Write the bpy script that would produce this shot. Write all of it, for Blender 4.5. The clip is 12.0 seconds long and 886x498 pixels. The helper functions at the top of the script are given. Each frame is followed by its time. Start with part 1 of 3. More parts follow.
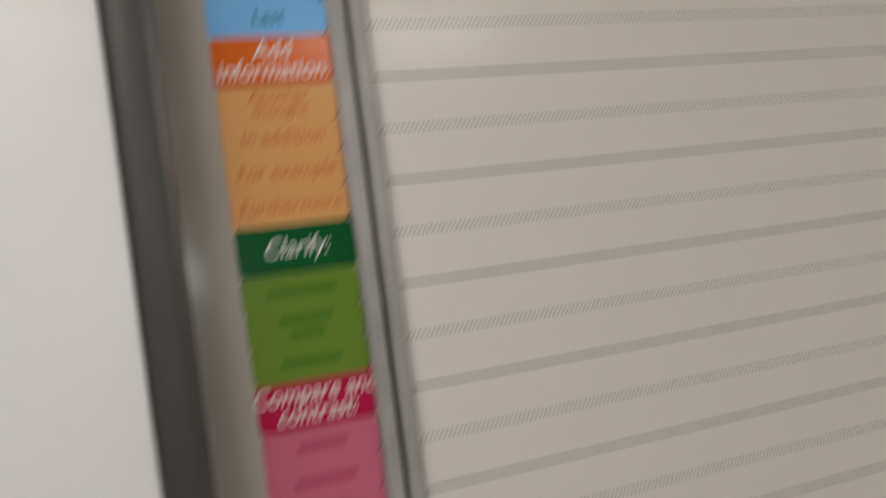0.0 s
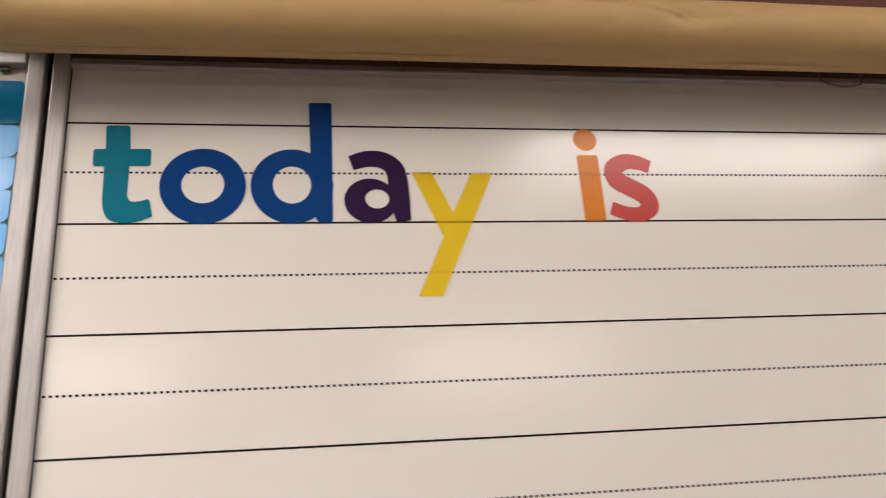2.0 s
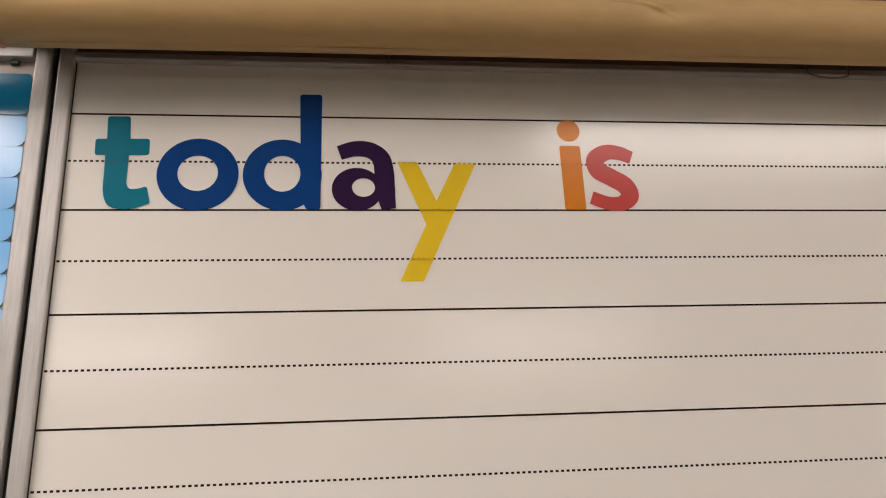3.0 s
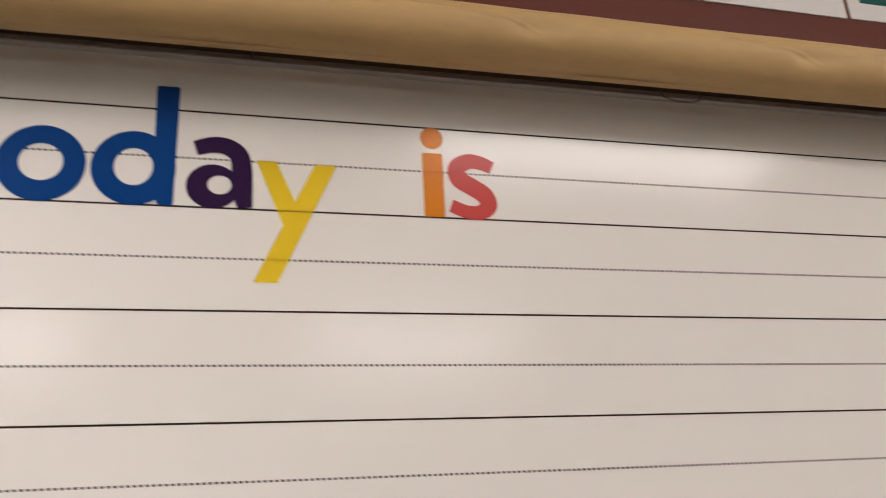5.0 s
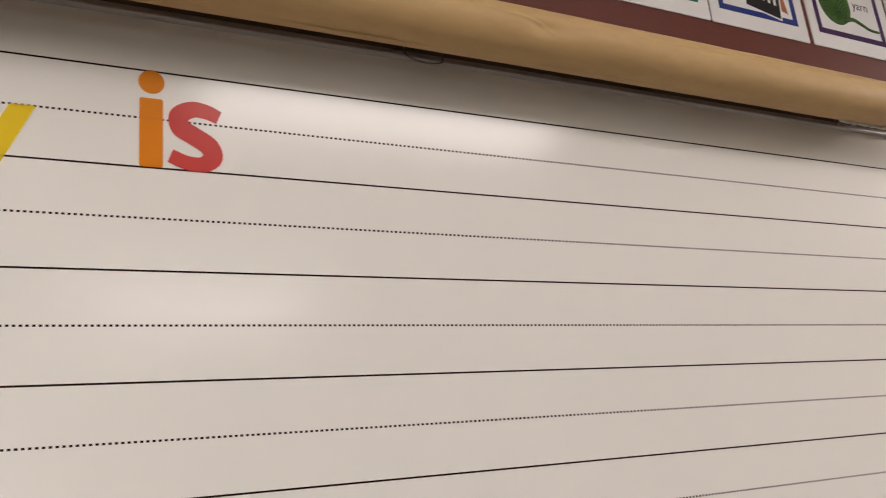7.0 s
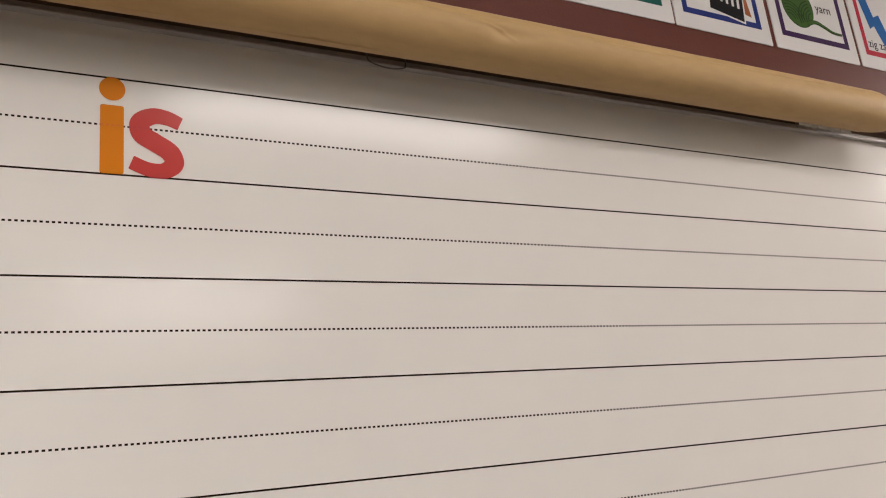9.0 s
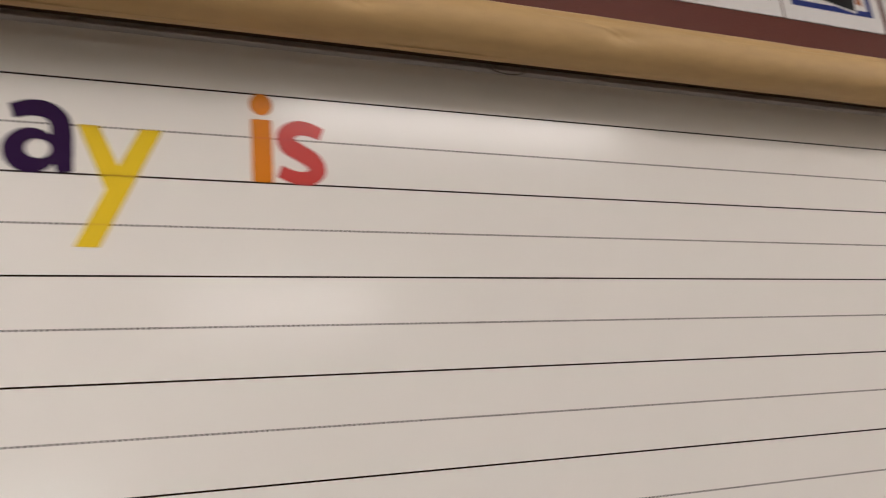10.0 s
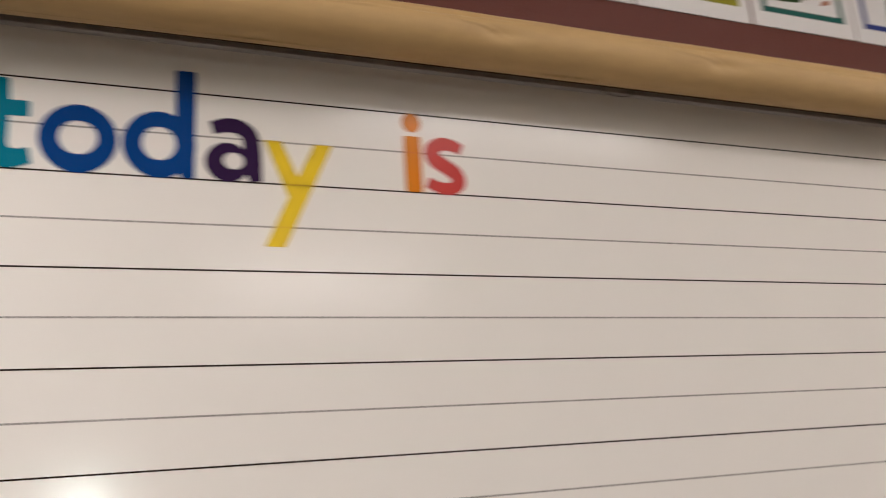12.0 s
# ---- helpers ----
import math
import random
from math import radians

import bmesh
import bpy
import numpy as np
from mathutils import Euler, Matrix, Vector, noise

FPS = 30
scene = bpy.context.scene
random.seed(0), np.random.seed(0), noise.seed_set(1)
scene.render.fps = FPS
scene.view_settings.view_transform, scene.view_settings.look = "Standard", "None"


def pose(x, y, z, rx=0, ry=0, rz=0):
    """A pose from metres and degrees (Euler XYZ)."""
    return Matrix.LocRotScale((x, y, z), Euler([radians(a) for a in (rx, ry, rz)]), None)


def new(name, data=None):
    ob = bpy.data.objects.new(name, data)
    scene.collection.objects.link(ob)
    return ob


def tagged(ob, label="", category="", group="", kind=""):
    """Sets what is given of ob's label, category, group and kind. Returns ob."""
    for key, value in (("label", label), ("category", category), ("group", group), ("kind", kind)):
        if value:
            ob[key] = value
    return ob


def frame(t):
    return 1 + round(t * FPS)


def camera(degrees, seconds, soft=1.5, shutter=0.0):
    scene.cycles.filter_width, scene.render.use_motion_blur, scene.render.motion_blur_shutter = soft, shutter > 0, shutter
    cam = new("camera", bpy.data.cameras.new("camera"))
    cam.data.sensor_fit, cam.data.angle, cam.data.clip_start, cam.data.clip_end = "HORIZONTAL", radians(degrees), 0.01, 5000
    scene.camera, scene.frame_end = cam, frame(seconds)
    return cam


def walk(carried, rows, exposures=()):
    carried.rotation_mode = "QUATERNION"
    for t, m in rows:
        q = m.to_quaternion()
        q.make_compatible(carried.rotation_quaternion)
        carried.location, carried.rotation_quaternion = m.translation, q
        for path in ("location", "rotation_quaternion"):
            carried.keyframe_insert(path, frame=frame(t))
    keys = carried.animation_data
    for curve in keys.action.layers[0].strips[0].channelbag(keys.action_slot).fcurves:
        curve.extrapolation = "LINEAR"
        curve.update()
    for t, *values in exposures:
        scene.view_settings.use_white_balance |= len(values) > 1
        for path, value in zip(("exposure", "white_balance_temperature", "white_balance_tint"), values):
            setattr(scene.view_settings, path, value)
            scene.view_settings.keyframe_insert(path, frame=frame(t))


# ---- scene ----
cam = camera(55.3, 12.0, soft=1.12, shutter=0.62)
# seconds, x, y, z, pitch from straight down, lean, turn
ROWS = [
    (0.0, -0.2453, -0.7882, 1.5357, 89.11, 7.21, -20.68),
    (0.1, -0.2242, -0.7857, 1.5393, 92.54, 8.21, -21.36),
    (0.3, -0.1826, -0.7633, 1.5464, 97.53, 9.43, -22.90),
    (0.5, -0.1325, -0.7447, 1.5620, 101.13, 9.53, -22.73),
    (0.7, -0.0765, -0.7104, 1.5797, 104.53, 9.28, -21.87),
    (1.0, -0.0067, -0.6725, 1.6000, 107.92, 8.75, -19.86),
    (1.5, 0.0847, -0.6791, 1.6043, 110.97, 7.08, -13.35),
    (2.0, 0.2039, -0.7217, 1.5853, 111.42, 4.31, -9.09),
    (2.5, 0.2514, -0.7608, 1.5827, 109.87, 2.90, -7.18),
    (2.7, 0.2509, -0.7628, 1.5778, 109.98, 2.87, -6.91),
    (4.3, 0.2570, -0.7781, 1.5826, 110.13, 2.81, -9.18),
    (4.5, 0.2605, -0.7811, 1.5861, 109.83, 2.97, -10.73),
    (5.0, 0.2815, -0.7708, 1.5801, 109.67, 3.34, -14.74),
    (5.5, 0.3091, -0.7562, 1.5786, 108.79, 3.98, -19.31),
    (6.0, 0.3329, -0.7578, 1.5840, 107.29, 4.18, -23.10),
    (6.5, 0.3530, -0.7607, 1.5713, 107.18, 5.18, -25.59),
    (7.0, 0.3693, -0.7753, 1.5760, 106.22, 5.87, -27.35),
    (7.5, 0.3791, -0.7918, 1.5834, 105.64, 6.16, -28.14),
    (7.7, 0.3799, -0.7953, 1.5831, 105.65, 6.26, -28.29),
    (9.3, 0.3838, -0.8055, 1.5817, 105.58, 6.24, -28.43),
    (9.5, 0.3828, -0.8093, 1.5839, 105.42, 6.10, -27.65),
    (10.0, 0.3221, -0.8223, 1.5681, 106.37, 5.84, -22.47),
    (10.2, 0.2767, -0.8441, 1.5843, 105.77, 5.58, -20.15),
    (10.5, 0.1991, -0.8709, 1.5873, 106.05, 5.35, -17.53),
    (10.8, 0.1384, -0.8882, 1.5810, 106.10, 4.43, -16.30),
    (11.0, 0.1182, -0.8882, 1.5722, 106.28, 3.97, -16.09),
    (11.5, 0.1192, -0.8814, 1.5697, 105.79, 3.52, -16.84),
    (11.8, 0.1214, -0.8834, 1.5610, 106.03, 3.84, -18.60),
    (12.0, 0.1465, -0.8969, 1.5710, 104.96, 4.16, -21.85),
]
walk(cam, [(t, pose(x, y, z, rx, ry, rz)) for t, x, y, z, rx, ry, rz in ROWS],
     exposures=[(0.0, 0.86, 6350, 5), (0.3, 0.82, 6500, 8), (0.5, 1.08, 6900, 10), (0.7, 1.24, 6800, 10), (1.0, 1.45, 6600, 10), (1.5, 1.70, 6600, 10), (2.0, 1.56, 6650, 10),
                (2.7, 1.33, 6750, 10), (4.5, 1.50, 6500, 9), (7.0, 1.52, 6400, 9), (9.5, 1.51, 6400, 9), (10.5, 1.33, 6350, 8), (11.0, 1.29, 6350, 8), (11.5, 1.45, 6300, 9), (12.0, 1.46, 6450, 9)])

# ---- light: ceiling troffers, some added out of view, and a small wall lamp ----
GLOW = 4.3
WARM = (1.0, 0.905, 0.865)
world = bpy.data.worlds.new("world")
scene.world = world
world.use_nodes = True
world.node_tree.nodes["Background"].inputs[0].default_value = (0.0, 0.0, 0.0, 1)

BASE = 1.90        # height of the writing line that the letters stand on
STEP = 0.0508      # from one ruled line to the next
CEIL = 2.75


# ---- materials ----
def material(name, colour, rough=0.5, metal=0.0, grain=0.06, scale=60.0, bump=0.0, bump_scale=200.0,
             spec=0.5, see_through=0.0, coat=0.0, stretch=(1, 1, 1), blotch=3.0):
    m = bpy.data.materials.new(name)
    m.use_nodes = True
    nt = m.node_tree
    n, l = nt.nodes, nt.links
    p = n["Principled BSDF"]
    p.inputs["Metallic"].default_value = metal
    p.inputs["Specular IOR Level"].default_value = spec
    p.inputs["Coat Weight"].default_value = coat
    p.inputs["Coat Roughness"].default_value = 0.12
    co = n.new("ShaderNodeTexCoord")
    mp = n.new("ShaderNodeMapping")
    mp.inputs["Scale"].default_value = stretch
    l.new(co.outputs["Object"], mp.inputs["Vector"])
    fine, wide = n.new("ShaderNodeTexNoise"), n.new("ShaderNodeTexNoise")
    fine.inputs["Scale"].default_value, fine.inputs["Detail"].default_value = scale, 5
    wide.inputs["Scale"].default_value, wide.inputs["Detail"].default_value = blotch, 3
    l.new(mp.outputs[0], fine.inputs["Vector"])
    l.new(co.outputs["Object"], wide.inputs["Vector"])
    add = n.new("ShaderNodeMath")
    add.operation = "ADD"
    l.new(fine.outputs["Fac"], add.inputs[0])
    l.new(wide.outputs["Fac"], add.inputs[1])
    ramp = n.new("ShaderNodeMapRange")
    ramp.inputs["From Min"].default_value, ramp.inputs["From Max"].default_value = 0.6, 1.4
    ramp.inputs["To Min"].default_value, ramp.inputs["To Max"].default_value = 1 - grain, 1 + grain
    l.new(add.outputs[0], ramp.inputs["Value"])
    mul = n.new("ShaderNodeVectorMath")
    mul.operation = "SCALE"
    mul.inputs[0].default_value = colour
    l.new(ramp.outputs[0], mul.inputs["Scale"])
    l.new(mul.outputs[0], p.inputs["Base Color"])
    rr = n.new("ShaderNodeMapRange")
    rr.inputs["From Min"].default_value, rr.inputs["From Max"].default_value = 0.3, 0.7
    rr.inputs["To Min"].default_value, rr.inputs["To Max"].default_value = rough * 0.88, min(1, rough * 1.12)
    l.new(wide.outputs["Fac"], rr.inputs["Value"])
    l.new(rr.outputs[0], p.inputs["Roughness"])
    if bump:
        bn, b = n.new("ShaderNodeTexNoise"), n.new("ShaderNodeBump")
        bn.inputs["Scale"].default_value, bn.inputs["Detail"].default_value = bump_scale, 4
        b.inputs["Strength"].default_value, b.inputs["Distance"].default_value = bump, 0.002
        l.new(mp.outputs[0], bn.inputs["Vector"])
        l.new(bn.outputs["Fac"], b.inputs["Height"])
        l.new(b.outputs[0], p.inputs["Normal"])
    if see_through:
        mix, tr = n.new("ShaderNodeMixShader"), n.new("ShaderNodeBsdfTransparent")
        top = max(colour)
        tr.inputs[0].default_value = (*[(c / top) ** 0.5 for c in colour], 1)
        mix.inputs[0].default_value = see_through
        l.new(p.outputs[0], mix.inputs[1])
        l.new(tr.outputs[0], mix.inputs[2])
        l.new(mix.outputs[0], n["Material Output"].inputs["Surface"])
    return m


def lamp_material(name, colour, strength):
    m = bpy.data.materials.new(name)
    m.use_nodes = True
    p = m.node_tree.nodes["Principled BSDF"]
    p.inputs["Base Color"].default_value = (0.8, 0.8, 0.8, 1)
    p.inputs["Emission Color"].default_value = (*colour, 1)
    p.inputs["Emission Strength"].default_value = strength
    return m


BOARD = material("whiteboard_enamel", (0.80, 0.766, 0.722), 0.152, grain=0.008, scale=25, bump=0.006, bump_scale=40, spec=0.62)
INK = material("printed_ink", (0.018, 0.012, 0.008), 0.6, grain=0.2, spec=0.03)
ALU = material("brushed_aluminium", (0.44, 0.425, 0.415), 0.5, metal=0.3, grain=0.20, scale=50, blotch=14, bump=0.03, stretch=(8, 8, 0.6))
ALU_H = material("brushed_aluminium_rail", (0.47, 0.455, 0.45), 0.42, metal=0.35, grain=0.14, scale=50, blotch=9, bump=0.03, stretch=(0.6, 8, 8))
GAP_AND_SHADE = material("dark_gap_and_shade", (0.028, 0.021, 0.017), 0.8)
SLOT_SHADE = material("dark_brown_slot_shade", (0.125, 0.075, 0.052), 0.8)
KRAFT = material("kraft_paper", (0.51, 0.335, 0.145), 0.52, grain=0.09, scale=120, bump=0.11, bump_scale=70, spec=0.30, stretch=(0.3, 1, 1), blotch=6)
KRAFT_BOUNCE = material("kraft_paper_bounce_light", (0.51, 0.338, 0.158), 0.55, grain=0.07, scale=120, spec=0.3, stretch=(0.3, 1, 1), blotch=6)
CORE = material("shiny_brown_paper", (0.50, 0.25, 0.10), 0.3, grain=0.08, spec=0.6)
TAPE = material("clear_tape", (0.75, 0.72, 0.68), 0.15, grain=0.1, see_through=0.2, spec=0.8)
WIRE = material("steel_wire", (0.16, 0.145, 0.135), 0.4, metal=0.5)
VINYL = material("brown_tackboard_vinyl", (0.135, 0.036, 0.025), 0.42, grain=0.10, scale=320, bump=0.35, bump_scale=300, spec=0.2)
PAPER = material("white_card", (0.80, 0.78, 0.77), 0.35, grain=0.015, coat=0.1)
WALL = material("painted_wall", (0.33, 0.295, 0.25), 0.7, grain=0.03, bump=0.1)
CEILING = material("ceiling_tile", (0.75, 0.73, 0.70), 0.9, grain=0.05, bump=0.3)
FLOOR = material("vinyl_floor", (0.13, 0.115, 0.10), 0.4, grain=0.08, scale=90)
TRIM = material("white_enamelled_steel", (0.7, 0.7, 0.68), 0.4, grain=0.02)
SCREEN = material("white_screen_surface", (0.84, 0.84, 0.83), 0.3, grain=0.01, coat=0.2)
DARKGREY = material("grey_metal_edge", (0.09, 0.088, 0.084), 0.42, metal=0.4, grain=0.08, scale=30)
BEIGE = material("beige_panel_enamel", (0.56, 0.52, 0.47), 0.11, grain=0.03)
GREENISH = material("dark_green_magnet", (0.03, 0.055, 0.052), 0.5)
BLUEGREY = material("blue_grey_steel", (0.10, 0.15, 0.20), 0.35, metal=0.4)


def gloss(name, c, rough=0.3, see=0.0, coat=0.1):
    return material(name, c, rough, grain=0.03, scale=40, see_through=see, coat=coat, spec=0.15 if rough >= 0.4 else 0.3)


def film(name, c, see):
    """Thin coloured vinyl, as glossy as the board under it."""
    return material(name, c, 0.17, grain=0.03, scale=40, see_through=see, spec=0.36)


TEAL = film("teal_vinyl", (0.002, 0.175, 0.26), see=0.10)
BLUE = film("blue_vinyl", (0.001, 0.044, 0.205), see=0.0)
PURPLE = film("purple_vinyl", (0.026, 0.008, 0.046), see=0.0)
YELLOW = film("yellow_vinyl", (0.96, 0.71, 0.040), see=0.56)
ORANGE = film("orange_vinyl", (0.82, 0.28, 0.018), see=0.50)
RED = film("coral_red_vinyl", (0.62, 0.072, 0.065), see=0.35)


# ---- mesh helpers ----
def put(name, bm, mat, parent=None, label="", smooth=False):
    """Links a bmesh as one mesh object."""
    bmesh.ops.recalc_face_normals(bm, faces=bm.faces)
    me = bpy.data.meshes.new(name)
    bm.to_mesh(me)
    bm.free()
    me.materials.append(mat)
    if smooth:
        for f in me.polygons:
            f.use_smooth = True
    ob = new(name, me)
    if parent:
        ob.parent = parent
    if label:
        ob["label"] = label
    return ob


def box(bm, x0, x1, y0, y1, z0, z1, bevel=0.0, seg=2):
    made = bmesh.ops.create_cube(bm, size=1)["verts"]
    for w in made:
        w.co = Vector((x0 + (w.co.x + 0.5) * (x1 - x0), y0 + (w.co.y + 0.5) * (y1 - y0), z0 + (w.co.z + 0.5) * (z1 - z0)))
    if bevel:
        edges = {e for w in made for e in w.link_edges}
        bmesh.ops.bevel(bm, geom=list(edges), offset=bevel, segments=seg, profile=0.5, affect="EDGES")


def slab(name, x0, x1, y0, y1, z0, z1, mat, parent=None, label="", bevel=0.0, seg=2):
    bm = bmesh.new()
    box(bm, x0, x1, y0, y1, z0, z1, bevel, seg)
    return put(name, bm, mat, parent, label)


def rounded(points, radius, seg=5):
    """A closed outline with its corners rounded."""
    out = []
    n = len(points)
    for i in range(n):
        a, b, c = Vector(points[i - 1]), Vector(points[i]), Vector(points[(i + 1) % n])
        r = radius[i] if isinstance(radius, (list, tuple)) else radius
        u, w = (a - b), (c - b)
        d = min(r, u.length * 0.45, w.length * 0.45)
        p, q = b + u.normalized() * d, b + w.normalized() * d
        for k in range(seg + 1):
            s = k / seg
            out.append((1 - s) ** 2 * p + 2 * s * (1 - s) * b + s * s * q)
    return [(o.x, o.y) for o in out]


def plate(bm, outline, y_front, y_back, back=True):
    """A flat plate with an outline in x and z."""
    f = [bm.verts.new((x, y_front, z)) for x, z in outline]
    b = [bm.verts.new((x, y_back, z)) for x, z in outline]
    bm.faces.new(f)
    if back:
        bm.faces.new(b[::-1])
    n = len(f)
    for i in range(n):
        bm.faces.new((f[i], b[i], b[(i + 1) % n], f[(i + 1) % n]))


def ring(bm, cx, cz, rx, rz, ix, iz, y_front, y_back, icx=None, icz=None, n=64):
    """A flat ring between two ellipses."""
    icx, icz = cx if icx is None else icx, cz if icz is None else icz
    rows = []
    for k in range(n):
        a = 2 * math.pi * k / n
        o, i = (cx + rx * math.cos(a), cz + rz * math.sin(a)), (icx + ix * math.cos(a), icz + iz * math.sin(a))
        rows.append([bm.verts.new((p[0], y, p[1])) for p in (o, i) for y in (y_front, y_back)])
    for k in range(n):
        a, b = rows[k], rows[(k + 1) % n]
        for i, j in ((0, 2), (2, 3), (1, 0)):
            bm.faces.new((a[i], a[j], b[j], b[i]))


def smooth_line(points, steps=10):
    """A curve through points."""
    out = []
    p = [Vector(points[0]) * 2 - Vector(points[1])] + [Vector(q) for q in points] + [Vector(points[-1]) * 2 - Vector(points[-2])]
    for i in range(1, len(p) - 2):
        for k in range(steps):
            s = k / steps
            out.append(0.5 * (2 * p[i] + (p[i + 1] - p[i - 1]) * s + (2 * p[i - 1] - 5 * p[i] + 4 * p[i + 1] - p[i + 2]) * s * s
                              + (3 * p[i] - p[i - 1] - 3 * p[i + 1] + p[i + 2]) * s ** 3))
    out.append(p[-2])
    return out


def stroke_outline(points, widths, corner=0.0015):
    """The outline of a brush stroke along a curve in x and z, with rounded ends."""
    c = smooth_line(points)
    n = len(c)
    left, right = [], []
    for i in range(n):
        d = (c[min(i + 1, n - 1)] - c[max(i - 1, 0)]).normalized()
        s = i / (n - 1) * (len(widths) - 1)
        k = min(int(s), len(widths) - 2)
        w = widths[k] + (widths[k + 1] - widths[k]) * (s - k)
        nrm = Vector((-d.y, d.x))
        left.append(c[i] + nrm * w / 2)
        right.append(c[i] - nrm * w / 2)
    pts = left + right[::-1]
    rad = [0.0001] * len(pts)
    for i in (0, n - 1, n, 2 * n - 1):
        rad[i] = corner
    return rounded([tuple(q) for q in pts], rad, 3)


def tube(bm, points, radius, sides=8):
    rows = []
    n = len(points)
    for i, q in enumerate(points):
        d = (Vector(points[min(i + 1, n - 1)]) - Vector(points[max(i - 1, 0)])).normalized()
        a = d.orthogonal().normalized()
        b = d.cross(a)
        rows.append([bm.verts.new(Vector(q) + radius * (a * math.cos(2 * math.pi * k / sides) + b * math.sin(2 * math.pi * k / sides))) for k in range(sides)])
    for i in range(n - 1):
        best = min(range(sides), key=lambda s: (rows[i + 1][s].co - rows[i][0].co).length)
        rows[i + 1] = rows[i + 1][best:] + rows[i + 1][:best]
        for k in range(sides):
            bm.faces.new((rows[i][k], rows[i][(k + 1) % sides], rows[i + 1][(k + 1) % sides], rows[i + 1][k]))
    bm.faces.new(rows[0][::-1])
    bm.faces.new(rows[-1])


def words(name, text, size, x, y, z, mat, parent, shear=0.0, align="CENTER", weight=0.0):
    """Writing on a surface that faces the room (towards -y)."""
    cu = bpy.data.curves.new(name, "FONT")
    cu.body, cu.size, cu.shear, cu.align_x, cu.align_y = text, size, shear, align, "CENTER"
    cu.offset, cu.extrude, cu.resolution_u = weight, 0.0001, 4
    tmp = bpy.data.objects.new(name, cu)
    scene.collection.objects.link(tmp)
    me = bpy.data.meshes.new_from_object(tmp.evaluated_get(bpy.context.evaluated_depsgraph_get()))
    bpy.data.objects.remove(tmp)
    bpy.data.curves.remove(cu)
    me.transform(pose(x, y, z, 90, 0, 0))
    me.materials.clear()
    me.materials.append(mat)
    ob = new(name, me)
    ob.parent = parent
    return ob


def thing(name, label, category, group="", kind="", at=(0, 0, 0)):
    ob = new(name)
    ob.empty_display_size = 0.05
    return tagged(ob, label, category, group, kind)


# ---- the room ----
X0, X1, Y0 = -4.6, 5.4, -8.2
tagged(slab("wall_north", X0, X1, 0.030, 0.16, 0.0, CEIL, WALL), "beige painted classroom wall behind the boards", "wall", kind="structure")
tagged(slab("wall_south", X0, X1, Y0 - 0.12, Y0, 0.0, CEIL, WALL), "plain beige painted classroom wall", "wall", kind="structure")
tagged(slab("wall_west", X0 - 0.12, X0, Y0 - 0.12, 0.16, 0.0, CEIL, WALL), "plain beige painted side wall", "wall", kind="structure")
tagged(slab("wall_east", X1, X1 + 0.12, Y0 - 0.12, 0.16, 0.0, CEIL, WALL), "plain beige painted side wall", "wall", kind="structure")
tagged(slab("floor", X0 - 0.12, X1 + 0.12, Y0 - 0.12, 0.16, -0.1, 0.0, FLOOR), "brown vinyl classroom floor", "floor", kind="structure")
tagged(slab("ceiling", X0 - 0.12, X1 + 0.12, Y0 - 0.12, 0.16, CEIL, CEIL + 0.1, CEILING), "white mineral-tile classroom ceiling", "ceiling", kind="structure")

# recessed ceiling lights; each output is set to suit the board's brightness
def ceiling_light(cx, cy, output, label, turned=0):
    ob = thing("ceiling_light", label, "ceiling light", "ceiling lights")
    bm = bmesh.new()
    box(bm, -0.60, 0.60, -0.30, 0.30, -0.012, -0.004)
    put("diffuser", bm, lamp_material("lamp_diffuser", WARM, GLOW * output), ob)
    for a, b, c, d in ((-0.64, 0.64, -0.34, -0.302), (-0.64, 0.64, 0.302, 0.34), (-0.64, -0.602, -0.302, 0.302), (0.602, 0.64, -0.302, 0.302)):
        bm = bmesh.new()
        box(bm, a, b, c, d, -0.02, 0.0, 0.004)
        put("rim", bm, TRIM, ob)
    ob.matrix_basis = pose(cx, cy, CEIL, 0, 0, turned)


# four unseen lamps added to brighten the left and right of the boards
for cx, cy, output, turned in ((-0.88, -0.98, 1.36, 90), (-1.38, -2.30, 1.3, 90), (4.72, -0.95, 6.6, 0), (-3.42, -1.30, 0.6, 0)):
    ceiling_light(cx, cy, output, "added out-of-view rectangular ceiling light with white steel rim", turned)
for cx, cy, output in ((1.46, -1.30, 0.60), (1.42, -3.95, 0.64), (-1.02, -3.95, 0.64)):
    ceiling_light(cx, cy, output, "dimmer rectangular ceiling light with white steel rim")

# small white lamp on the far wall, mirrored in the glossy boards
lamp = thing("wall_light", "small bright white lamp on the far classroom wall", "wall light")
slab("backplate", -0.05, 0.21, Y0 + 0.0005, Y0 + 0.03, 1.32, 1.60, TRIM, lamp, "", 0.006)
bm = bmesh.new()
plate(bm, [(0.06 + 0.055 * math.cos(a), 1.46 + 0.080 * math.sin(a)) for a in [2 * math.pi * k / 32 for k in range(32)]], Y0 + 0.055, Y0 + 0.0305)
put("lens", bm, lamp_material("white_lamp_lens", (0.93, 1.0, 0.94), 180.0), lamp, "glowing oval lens")

